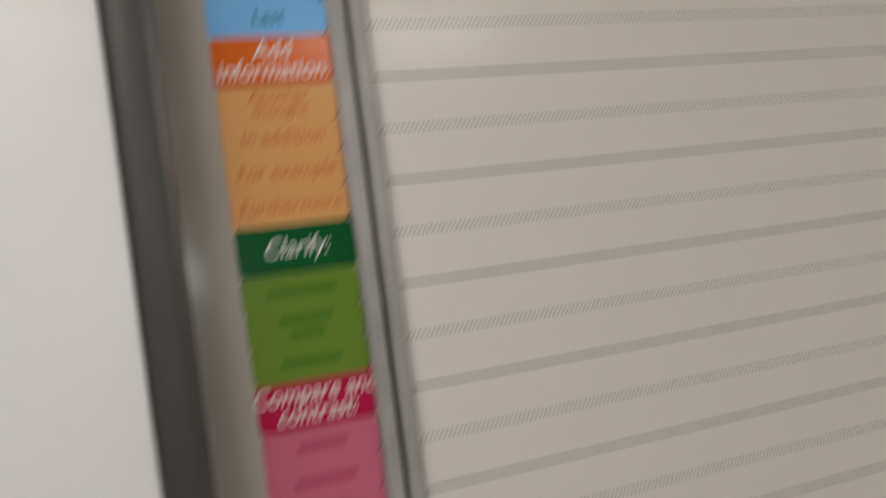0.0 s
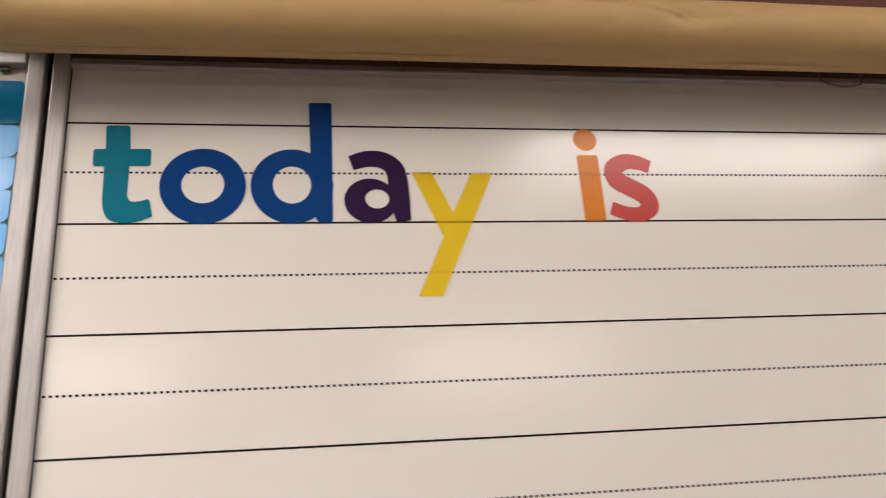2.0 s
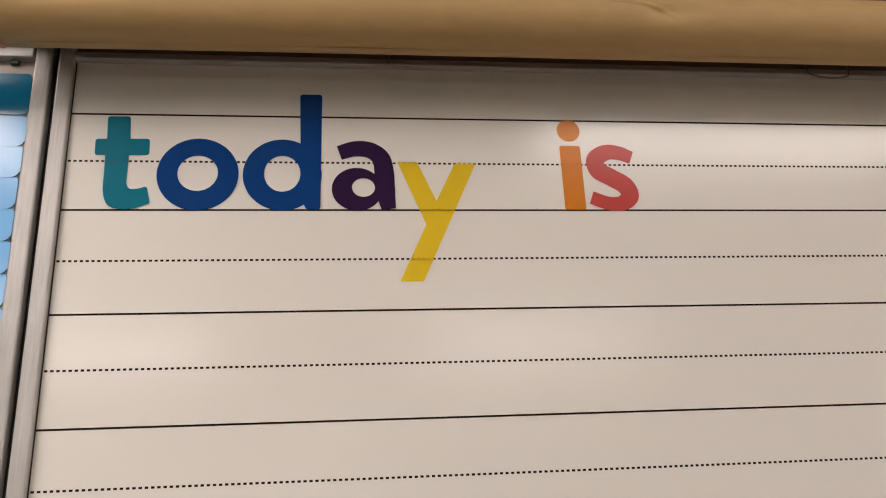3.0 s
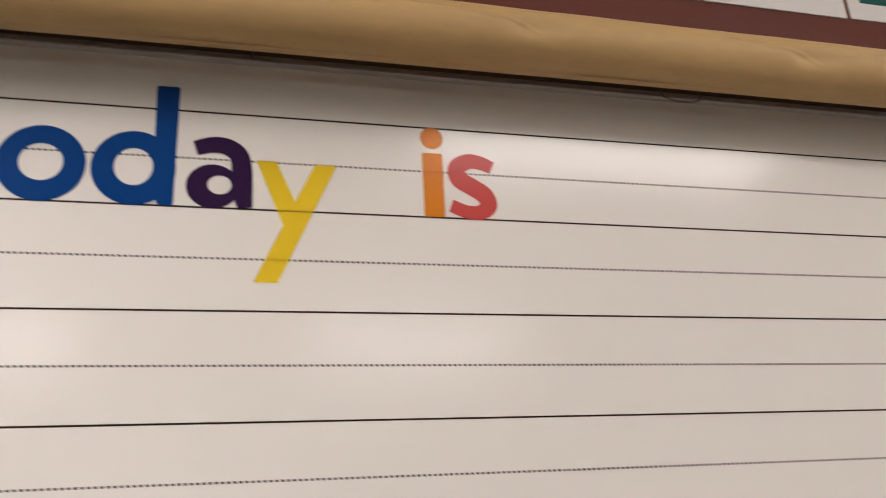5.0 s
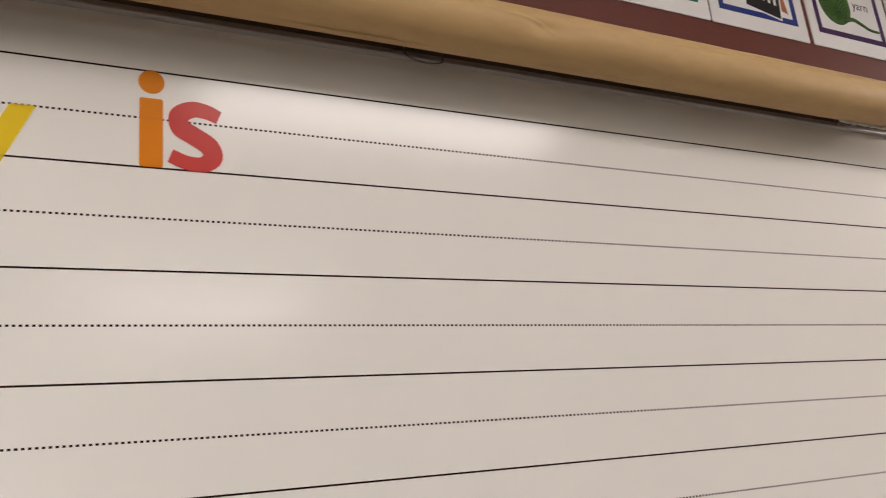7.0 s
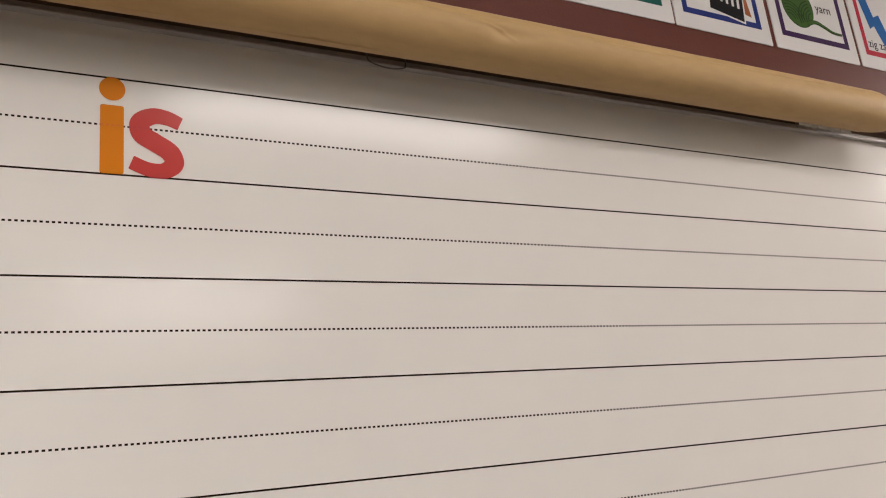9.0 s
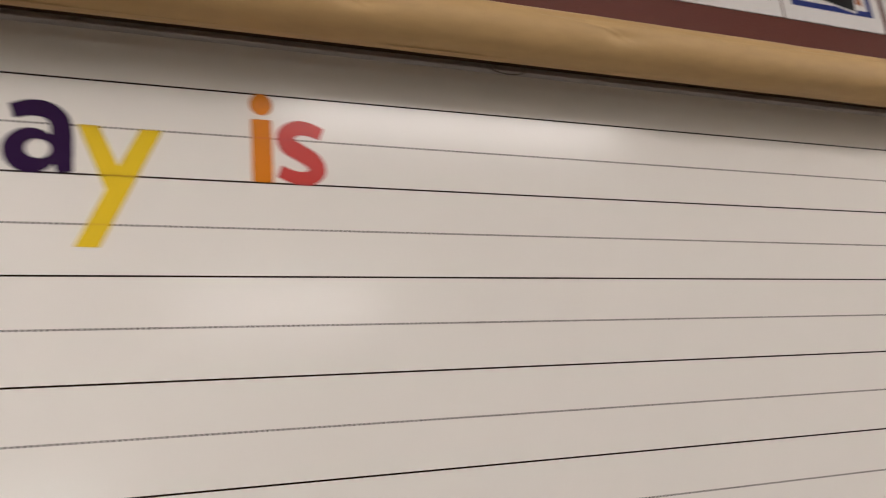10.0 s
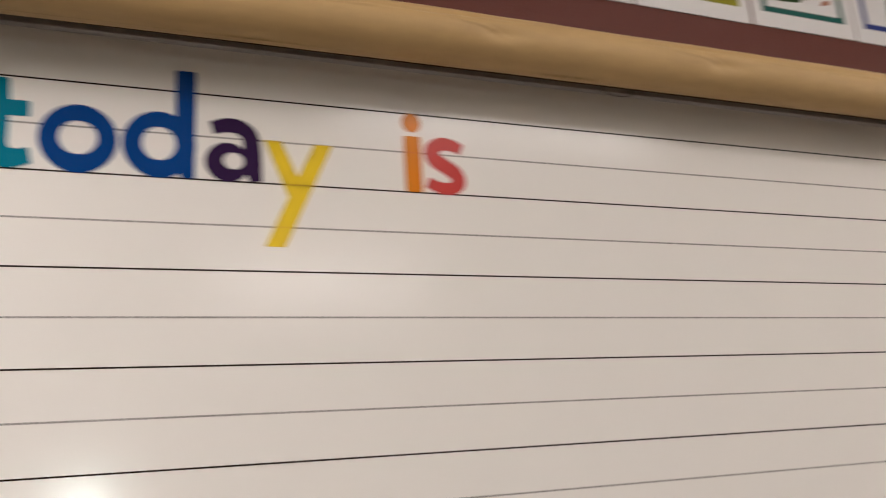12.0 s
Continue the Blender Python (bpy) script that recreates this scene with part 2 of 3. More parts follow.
# ---- the ruled whiteboard ----
TOP = 2.0590
board = thing("whiteboard", "white enamel board with printed handwriting lines in an aluminium frame", "whiteboard")
WIDE = 2.42
slab("panel", -0.004, WIDE + 0.004, 0.0, 0.018, 0.86, TOP + 0.004, BOARD, board)
slab("frame_side", -0.0152, 0.0, -0.007, 0.019, 0.846, TOP + 0.0200, ALU, board, "brushed aluminium frame side", 0.0018)
slab("frame_side", WIDE, WIDE + 0.015, -0.007, 0.019, 0.846, TOP + 0.0200, ALU, board, "brushed aluminium frame side", 0.0018)
bm = bmesh.new()
box(bm, 0.0005, WIDE - 0.0005, -0.006, 0.018, TOP, TOP + 0.0095, 0.0012)
box(bm, 0.0005, WIDE - 0.0005, -0.0095, -0.0062, TOP - 0.0004, TOP + 0.0030, 0.0010)
put("top_rail", bm, ALU_H, board, "aluminium top rail with a ridge")
# shaded gap between rail and roll, drawn as a dark brown strip
slab("rail_gap_shade", 0.0005, WIDE - 0.0005, -0.0035, 0.018, TOP + 0.0097, TOP + 0.0205, SLOT_SHADE, board, "dark strip for the shaded gap above the top rail")
# the shade line where panel meets frame, painted as a thin dark strip
slab("edge_shade", 0.0001, 0.0010, -0.0012, 0.0, 0.862, TOP - 0.0005, GAP_AND_SHADE, board, "thin dark strip for the shade beside the frame")
slab("frame_bottom", 0.0005, WIDE - 0.0005, -0.007, 0.018, 0.846, 0.8605, ALU_H, board, "", 0.0015)
slab("marker_tray", 0.02, WIDE - 0.02, -0.06, -0.0075, 0.846, 0.852, ALU_H, board, "", 0.0015)

for k in range(21):
    z = BASE + 2 * STEP - k * STEP
    if k % 2 == 0:
        slab("solid_line", 0.001, WIDE - 0.001, -0.00016, 0.0005, z - 0.00095, z + 0.00095, INK, board, "thin black printed line")
    else:
        vs, fs = [], []
        x = 0.002
        while x < WIDE - 0.004:
            i = len(vs)
            for yy in (-0.00016, 0.0003):
                vs += [(x, yy, z - 0.0010), (x + 0.0029, yy, z - 0.0010), (x + 0.0029, yy, z + 0.0010), (x, yy, z + 0.0010)]
            fs += [(i, i + 1, i + 2, i + 3), (i, i + 4, i + 5, i + 1), (i + 3, i + 2, i + 6, i + 7), (i, i + 3, i + 7, i + 4), (i + 1, i + 5, i + 6, i + 2)]
            x += 0.00508
        me = bpy.data.meshes.new("dashed_line")
        me.from_pydata(vs, [], fs)
        me.materials.append(INK)
        ob = new("dashed_line", me)
        ob.parent = board
        ob["label"], ob["kind"] = "row of short black printed dashes", "stuff"

# ---- the word on the board ----
G = "letters on the whiteboard"
F, B = -0.0007, -0.0003


def spans(outline, z):
    """Where a level line runs inside an outline."""
    xs = []
    for (x0, z0), (x1, z1) in zip(outline, outline[1:] + outline[:1]):
        if (z0 - z) * (z1 - z) < 0:
            xs.append(x0 + (x1 - x0) * (z - z0) / (z1 - z0))
    xs.sort()
    return list(zip(xs[::2], xs[1::2]))


def show_through(ob, outline, mat):
    """The ruled lines under a thin letter, seen through it."""
    for k in range(0, 6):
        z = (2 - k) * STEP
        for a, b in spans(outline, z - (0.0006 if k == 1 else 0)):
            bm = bmesh.new()
            if k % 2 == 0:
                plate(bm, [(a + 0.0004, BASE + z - 0.0008), (b - 0.0004, BASE + z - 0.0008), (b - 0.0004, BASE + z + 0.0008), (a + 0.0004, BASE + z + 0.0008)], F - 0.00012, F)
            else:
                x = 0.002 + 0.00508 * math.ceil((a - 0.002) / 0.00508)
                while x + 0.0029 < b:
                    plate(bm, [(x, BASE + z - 0.0009), (x + 0.0029, BASE + z - 0.0009), (x + 0.0029, BASE + z + 0.0009), (x, BASE + z + 0.0009)], F - 0.00012, F)
                    x += 0.00508
            if len(bm.faces):
                put("line_trace", bm, mat, ob, "ruled line showing through")
            else:
                bm.free()


DIM_YELLOW = gloss("yellow_over_ink", (0.34, 0.205, 0.003))
DIM_ORANGE = gloss("orange_over_ink", (0.36, 0.085, 0.004))
DIM_RED = gloss("red_over_ink", (0.34, 0.020, 0.022))
DIM_TEAL = gloss("teal_over_ink", (0.002, 0.085, 0.15))
OUTLINES = {}


def letter(name_label, mat, build):
    bm = bmesh.new()
    build(bm)
    for w in bm.verts:
        w.co.z += BASE
    return tagged(put("letter", bm, mat), name_label, "letter", G)


def letter_t(bm):
    foot = smooth_line([(0.0362, 0.040), (0.0368, 0.018), (0.0425, 0.0045), (0.0560, 0.0005), (0.0680, 0.0022), (0.0800, 0.0068)], 6)
    pts = [(0.0350, 0.0990), (0.0565, 0.0992), (0.0578, 0.0748), (0.0762, 0.0750), (0.0764, 0.0575), (0.0576, 0.0573), (0.0572, 0.0265),
           (0.0605, 0.0212), (0.0690, 0.0218), (0.0765, 0.0245)] + [tuple(p) for p in foot[::-1]] + [(0.0358, 0.0571), (0.0260, 0.0569), (0.0255, 0.0744), (0.0362, 0.0745)]
    rad = [0.003, 0.003, 0.001, 0.003, 0.003, 0.001, 0.004, 0.004, 0.002, 0.003] + [0.003] + [0.0005] * (len(foot) - 1) + [0.001, 0.003, 0.003, 0.001]
    OUTLINES["t"] = rounded(pts, rad, 4)
    plate(bm, OUTLINES["t"], F, B, False)


def letter_o(bm):
    ring(bm, 0.1231, 0.0375, 0.0385, 0.0382, 0.0190, 0.0188, F, B, icx=0.1229, icz=0.0385)


def lettered(label, mat, parts):
    """A letter of a bowl and a stem."""
    ob = thing("letter", label, "letter", G)
    for name, build in parts:
        bm = bmesh.new()
        build(bm)
        for w in bm.verts:
            w.co.z += BASE
        put(name, bm, mat, ob)


def bowl_d(bm):
    ring(bm, 0.2035, 0.0375, 0.0380, 0.0382, 0.0175, 0.0193, F, B, icx=0.2033, icz=0.0385)


def stem_d(bm):
    plate(bm, rounded([(0.2200, 0.1270), (0.2422, 0.1273), (0.2402, 0.0004), (0.2265, 0.0004), (0.2215, 0.012)], [0.003, 0.003, 0.003, 0.003, 0.004], 4), F - 0.0001, B, False)


def bowl_a(bm):
    ring(bm, 0.2760, 0.0222, 0.0248, 0.0230, 0.0112, 0.0100, F, B, icx=0.2822, icz=0.0240)


def stem_a(bm):
    plate(bm, stroke_outline([(0.2588, 0.0615), (0.2740, 0.0662), (0.2890, 0.0650), (0.3000, 0.0560), (0.3030, 0.0400), (0.3036, 0.0200), (0.3066, 0.0008)],
                             [0.0155, 0.0168, 0.0175, 0.0185, 0.0195, 0.0198, 0.0140], 0.003), F - 0.0001, B, False)


def letter_y(bm):
    OUTLINES["y"] = rounded([(0.3166, 0.0522), (0.3360, 0.0522), (0.3540, 0.0098), (0.3742, 0.0508), (0.3955, 0.0508), (0.3378, -0.0738), (0.3155, -0.0734), (0.3428, -0.0152)],
                      [0.0012, 0.0012, 0.0005, 0.0012, 0.0012, 0.0015, 0.0015, 0.0008], 3)
    plate(bm, OUTLINES["y"], F, B, False)


def letter_s(bm):
    OUTLINES["s"] = stroke_outline([(0.5605, 0.0592), (0.5480, 0.0642), (0.5340, 0.0650), (0.5220, 0.0570), (0.5235, 0.0445), (0.5360, 0.0365), (0.5500, 0.0272),
                              (0.5535, 0.0155), (0.5440, 0.0074), (0.5290, 0.0078), (0.5130, 0.0140)],
                             [0.0145, 0.0160, 0.0172, 0.0188, 0.0200, 0.0200, 0.0200, 0.0188, 0.0160, 0.0148, 0.0145], 0.0028)
    plate(bm, OUTLINES["s"], F, B, False)


show_t = letter("teal lower-case letter t on the whiteboard", TEAL, letter_t)
letter("round blue lower-case letter o on the whiteboard", BLUE, letter_o)
lettered("blue lower-case letter d on the whiteboard", BLUE, (("bowl", bowl_d), ("stem", stem_d)))
lettered("dark purple lower-case letter a on the whiteboard", PURPLE, (("bowl", bowl_a), ("stem", stem_a)))
show_y = letter("yellow see-through lower-case letter y on the whiteboard", YELLOW, letter_y)
i_thing = thing("letter", "orange lower-case letter i with a round dot", "letter", G)
bm = bmesh.new()
plate(bm, rounded([(0.4850, BASE + 0.0722), (0.5068, BASE + 0.0722), (0.5060, BASE + 0.0005), (0.4843, BASE + 0.0005)], 0.0025, 4), F, B, False)
put("stem", bm, ORANGE, i_thing)
bm = bmesh.new()
plate(bm, [(0.4962 + 0.0122 * math.cos(a), BASE + 0.0898 + 0.0124 * math.sin(a)) for a in [2 * math.pi * k / 48 for k in range(48)]], F, B, False)
put("dot", bm, ORANGE, i_thing)
show_s = letter("coral red lower-case letter s on the whiteboard", RED, letter_s)

show_through(show_t, OUTLINES["t"], DIM_TEAL)
show_through(show_y, OUTLINES["y"], DIM_YELLOW)
show_through(show_s, OUTLINES["s"], DIM_RED)
show_through(i_thing, [(0.4847, 0.0722), (0.5065, 0.0722), (0.5060, 0.0005), (0.4843, 0.0005)], DIM_ORANGE)
show_through(i_thing, [(0.4962 + 0.0122 * math.cos(a), 0.0898 + 0.0124 * math.sin(a)) for a in [2 * math.pi * k / 48 for k in range(48)]], DIM_ORANGE)

# ---- tackboard strip with picture cards above the board ----
tack = thing("tackboard", "reddish-brown pebbled vinyl tackboard strip above the whiteboard, with an added dark light-blocking strip", "tackboard")
slab("panel", -1.6, 3.4, 0.016, 0.0296, TOP + 0.0325, 2.56, VINYL, tack)
# added behind the roll to keep lamp light off the rail below
slab("light_stop", -1.6, 3.4, -0.0322, 0.0155, TOP + 0.0207, TOP + 0.0320, SLOT_SHADE, tack, "dark brown strip added behind the paper roll to block light", 0.0015)
CW, CZ, CH = 0.217, 2.2215, 0.279
BLACK = gloss("black_print", (0.01, 0.01, 0.012), 0.4)
WHITE = gloss("white_print", (0.80, 0.79, 0.77), 0.4)
GREEN = gloss("green_print", (0.045, 0.115, 0.018), 0.4)
GREEN_DARK = gloss("dark_green_print", (0.012, 0.045, 0.006), 0.4)
NAVY = gloss("navy_print", (0.018, 0.035, 0.20), 0.4)
VIOLET = gloss("violet_print", (0.045, 0.012, 0.075), 0.4)
CRIMSON = gloss("crimson_print", (0.55, 0.02, 0.05), 0.4)
SEA = gloss("sea_green_print", (0.006, 0.10, 0.082), 0.4)
LIME = gloss("lime_print", (0.30, 0.28, 0.015), 0.4)
SKY = gloss("sky_blue_print", (0.015, 0.13, 0.40), 0.4)
BROWN = gloss("orange_brown_print", (0.38, 0.12, 0.045), 0.4)
Y1, Y2 = 0.0140, 0.0156      # front and back of a card


def card(x, border, what, tilt=0.0):
    ob = thing("picture_card", "white alphabet picture card with " + what, "picture card", "alphabet picture cards")
    bm = bmesh.new()
    plate(bm, rounded([(0, 0), (CW, 0), (CW, CH), (0, CH)], 0.002, 2), Y1, Y2)
    put("sheet", bm, PAPER, ob)
    bm = bmesh.new()
    m, w = 0.020, 0.0105
    for a, b, c, d in ((m, CW - m, 0.027, 0.027 + w), (m, CW - m, CH - m - w, CH - m), (m, m + w, 0.027 + w, CH - m - w), (CW - m - w, CW - m, 0.027 + w, CH - m - w)):
        plate(bm, [(a, c), (b, c), (b, d), (a, d)], Y1 - 0.0002, Y1)
    put("border", bm, border, ob)
    ob.matrix_basis = pose(x, 0, CZ, 0, tilt, 0)
    return ob


def flat(name, outline, mat, parent, lift=0.0004):
    bm = bmesh.new()
    plate(bm, outline, Y1 - lift, Y1)
    return put(name, bm, mat, parent)


card(0.651, CRIMSON, "a red border")
card(0.872, LIME, "a lime green border", 0.2)
w_card = card(1.096, SEA, "a sea green border", -0.1)
for k, (a, b, c) in enumerate(((0.055, 0.105, 0.050), (0.075, 0.125, 0.058), (0.150, 0.168, 0.055))):
    flat("picture", rounded([(a, c), (b, c + 0.004), (b + 0.004, c + 0.012), (a + 0.006, c + 0.010)], 0.004), BROWN if k == 2 else GREEN_DARK, w_card, 0.0003 + 0.0001 * k)
x_card = card(1.317, NAVY, "a navy border and black picture", 0.15)
flat("picture_edge", [(0.079, 0.0445), (0.160, 0.0300), (0.170, 0.115), (0.090, 0.130)], WHITE, x_card, 0.0005)
flat("picture", [(0.083, 0.0465), (0.1575, 0.0335), (0.167, 0.112), (0.093, 0.126)], BLACK, x_card, 0.0007)
for k in range(5):
    a = 0.097 + 0.0125 * k
    flat("white_bar", rounded([(a, 0.066 - 0.0022 * k), (a + 0.005, 0.065 - 0.0022 * k), (a + 0.009, 0.100 - 0.003 * k), (a + 0.003, 0.101 - 0.003 * k)], 0.002, 3), WHITE, x_card, 0.0009)
flat("picture_side", [(0.164, 0.050), (0.178, 0.046), (0.172, 0.085), (0.167, 0.085)], BROWN, x_card, 0.0003)
y_card = card(1.545, VIOLET, "violet border and green yarn", 0.1)
flat("yarn_ball", [(0.078 + 0.040 * math.cos(a), 0.093 + 0.042 * math.sin(a)) for a in [2 * math.pi * k / 40 for k in range(40)]], GREEN_DARK, y_card, 0.0004)
flat("yarn_ball", [(0.078 + 0.0385 * math.cos(a), 0.093 + 0.0405 * math.sin(a)) for a in [2 * math.pi * k / 40 for k in range(40)]], GREEN, y_card, 0.0006)
for k in range(5):
    r = 0.012 + 0.006 * k
    arc = [(0.052 + r * math.cos(a), 0.063 + r * math.sin(a)) for a in [radians(10 + 9 * j) for j in range(12)]]
    arc = [q for q in arc if (q[0] - 0.078) ** 2 + (q[1] - 0.093) ** 2 < 0.037 ** 2]
    if len(arc) > 3:
        flat("strand", stroke_outline(arc, [0.0022, 0.0022], 0.0003), GREEN_DARK, y_card, 0.0008)
    arc = [(0.112 - r * math.cos(a), 0.072 + r * math.sin(a)) for a in [radians(-20 + 9 * j) for j in range(12)]]
    arc = [q for q in arc if (q[0] - 0.078) ** 2 + (q[1] - 0.093) ** 2 < 0.037 ** 2]
    if len(arc) > 3:
        flat("strand", stroke_outline(arc, [0.0022, 0.0022], 0.0003), GREEN_DARK, y_card, 0.0009)
flat("yarn_tail", stroke_outline([(0.095, 0.062), (0.118, 0.068), (0.140, 0.062), (0.160, 0.055), (0.184, 0.054)], [0.009, 0.007, 0.006, 0.005, 0.004], 0.001), GREEN_DARK, y_card, 0.0010)
flat("yarn_tail", stroke_outline([(0.095, 0.062), (0.118, 0.068), (0.140, 0.062), (0.160, 0.055), (0.182, 0.054)], [0.006, 0.005, 0.004, 0.003, 0.0025], 0.001), GREEN, y_card, 0.0012)
words("word", "yarn", 0.024, 0.147, Y1 - 0.0003, 0.099, BLACK, y_card)
z_card = card(1.770, CRIMSON, "a red border and a blue zigzag", 0.2)
flat("zigzag", [(0.036, 0.150), (0.052, 0.085), (0.066, 0.093), (0.084, 0.055), (0.126, 0.070), (0.120, 0.090), (0.100, 0.083), (0.088, 0.120), (0.070, 0.112), (0.060, 0.150)], SKY, z_card, 0.0005)
words("word", "zig zag", 0.024, 0.034, Y1 - 0.0003, 0.052, BLACK, z_card, align="LEFT")

# ---- the roll of brown paper in front of the top rail ----
RY, RZ, RR = -0.0660, 2.0750, 0.0332
L0, L1 = -0.046, 1.632
roll = thing("paper_roll", "long roll of dented brown kraft paper held against the top rail", "paper roll")
bm = bmesh.new()
rows = []
NX, NA = 420, 150
for i in range(NX + 1):
    x = L0 + (L1 - L0) * i / NX
    row = []
    for k in range(NA):
        a = 2 * math.pi * k / NA
        n1 = noise.noise(Vector((x * 5.0, math.cos(a) * 0.9, math.sin(a) * 0.9)))
        n2 = noise.noise(Vector((x * 16.0, math.cos(a) * 1.6 + 5, math.sin(a) * 1.6)))
        r = RR + 0.0009 * n1 + 0.0005 * n2
        # dents of the paper: place along, angle, width, depth
        for dx, da, w, depth in ((0.500, 2.66, 0.055, 0.0028), (0.845, 2.70, 0.060, 0.0020), (1.25, 2.7, 0.06, 0.0018), (0.20, 2.9, 0.07, 0.0016), (0.02, 3.3, 0.05, 0.0014)):
            k1 = 0.6 * noise.noise(Vector((x * 45, a * 3.0, dx * 10)))
            u = (x - dx) / w + 0.9 * (a - da) / 0.20 + k1
            e = u * u * (0.5 if u > 0 else 2.2) + ((a - da) / 0.20) ** 2
            r -= depth * math.exp(-e)
            r += depth * 0.5 * math.exp(-(((x - dx + w * 1.3) / (w * 0.9)) ** 2 + ((a - da + 0.15) / 0.16) ** 2))
        # two pinched dents: steep on one side, running out on the other
        for dx, da in ((0.574, 3.24), (0.905, 3.28)):
            u = (x - dx) / 0.026
            r -= 0.0054 * math.exp(-u * u * (0.5 if u > 0 else 3.5) - ((a - da) / 0.27) ** 2)
        # sharp folds that run into the two dents
        for fx, fa in ((0.574, 3.22), (0.905, 3.26)):
            run = (fx - x) / 0.16
            if -0.12 < run < 1:
                fold = fa - 0.10 - 0.42 * max(run, 0) ** 0.7 if run >= 0 else fa - 0.10 + 3.2 * -run
                r += 0.0015 * (1 - abs(run)) * math.exp(-((a - fold) / 0.048) ** 2)
        # a long soft crease along the upper front
        ca = 2.78 + 0.10 * math.sin(x * 7.0) + 0.05 * math.sin(x * 19.0)
        r += 0.0014 * math.exp(-((a - ca) / 0.055) ** 2) * (0.55 + 0.45 * math.sin(x * 5.0 + 1.0))
        end = max(0.0, 1 - (L1 - x) / 0.03)
        r *= 1 - 0.10 * end * end + 0.05 * end * math.sin(3 * a + 1)
        slant = 0.010 * math.sin(a) * max(0.0, 1 - (L1 - x) / 0.08)
        row.append(bm.verts.new((x - slant, RY + r * math.cos(a), RZ + r * math.sin(a) - 0.0028 * math.exp(-(x - L0) / 0.25))))
    rows.append(row)
for i in range(NX):
    for k in range(NA):
        bm.faces.new((rows[i][k], rows[i][(k + 1) % NA], rows[i + 1][(k + 1) % NA], rows[i + 1][k]))
# open ends: the wound edge goes inwards
for row, s in ((rows[0], 1), (rows[-1], -1)):
    last = row
    for q, dx in ((0.90, 0.0), (0.86, 0.03), (0.72, 0.031)):
        nxt = [bm.verts.new((w.co.x + s * dx, RY + (w.co.y - RY) * q, RZ + (w.co.z - RZ) * q)) for w in row]
        for k in range(NA):
            bm.faces.new((last[k], nxt[k], nxt[(k + 1) % NA], last[(k + 1) % NA]))
        last = nxt
    bm.faces.new(last)
put("sheet", bm, KRAFT, roll, smooth=True)
# raised strip along the underside, coloured paler for light bounced off the board
bm = bmesh.new()
last = None
for i in range(141):
    x = L0 + 0.004 + (L1 - L0 - 0.04) * i / 140
    lift = 0.0007 + 0.0003 * noise.noise(Vector((x * 9.0, 3.0, 0.0)))
    row = []
    for r, a in ((RR + lift * 0.6, 4.72), (RR + lift * 1.1, 4.90), (RR + lift, 5.10), (RR + lift * 0.7, 5.30), (RR + lift * 0.4, 5.30), (RR + lift * 0.6, 4.90), (RR + lift * 0.3, 4.72)):
        row.append(bm.verts.new((x, RY + r * math.cos(a), RZ + r * math.sin(a) - 0.0028 * math.exp(-(x - L0) / 0.25))))
    if last:
        for k in range(7):
            bm.faces.new((last[k], last[(k + 1) % 7], row[(k + 1) % 7], row[k]))
    else:
        bm.faces.new(row)
    last = row
bm.faces.new(last[::-1])
put("bounce_strip", bm, KRAFT_BOUNCE, roll, "raised paler strip along the underside for bounced light")
bm = bmesh.new()
tube(bm, [(-0.30, -0.062, 2.0515), (-0.20, -0.062, 2.0515), (-0.12, -0.062, 2.0515), (-0.0470, -0.062, 2.0515)], 0.0150, 40)
put("inner_roll", bm, CORE, roll, "shiny brown inner layer that sticks out", smooth=True)
bm = bmesh.new()
for k in range(9):
    a = 1.452 + 0.0135 * k
    h = 0.004 + 0.003 * math.sin(k * 2.3)
    plate(bm, [(a, 2.0385 - 0.0012 * (k % 3)), (a + 0.0128, 2.0380), (a + 0.0120, 2.0430 + h), (a + 0.003, 2.0440 + h)], -0.0560 - 0.0008 * (k % 2), -0.0550)
put("tape", bm, TAPE, roll, "crumpled clear tape on the paper's edge")

# wire holders on the rail that carry the roll
for hx, span in ((0.310, 0.0), (0.769, 0.049), (1.503, 0.0)):
    hk = thing("wire_holder", "bent steel wire holder on the top rail under the paper roll", "wire holder", "wire holders")
    bm = bmesh.new()
    if span:
        loop = smooth_line([(hx, -0.0155, 2.0790), (hx, -0.0155, 2.062), (hx + 0.004, -0.0165, 2.0545), (hx + span * 0.5, -0.018, 2.0495), (hx + span - 0.004, -0.0165, 2.0530),
                            (hx + span, -0.0155, 2.060), (hx + span, -0.0155, 2.0795)], 6)
        tube(bm, loop, 0.0009, 6)
    else:
        tube(bm, [(hx, -0.0148, 2.0790), (hx, -0.0148, 2.064), (hx, -0.0155, 2.0575)], 0.0009, 6)
    put("wire", bm, WIRE, hk, smooth=True)
    slab("clip", hx - 0.004, hx + 0.004, -0.0150, -0.0128, 2.070, 2.0795, WIRE, hk, "", 0.0006)

# blue-grey clip on the end of the roll
clip = thing("binder_clip", "blue-grey steel clip on the paper roll's end", "clip")
slab("jaw", -0.0675, -0.0585, -0.068, -0.058, 2.0655, 2.112, BLUEGREY, clip, "", 0.003)
bm = bmesh.new()
tube(bm, smooth_line([(-0.067, -0.068, 2.104), (-0.074, -0.072, 2.084), (-0.080, -0.070, 2.076), (-0.086, -0.066, 2.088)], 5), 0.0016, 6)
put("wire_handle", bm, WIRE, clip, smooth=True)

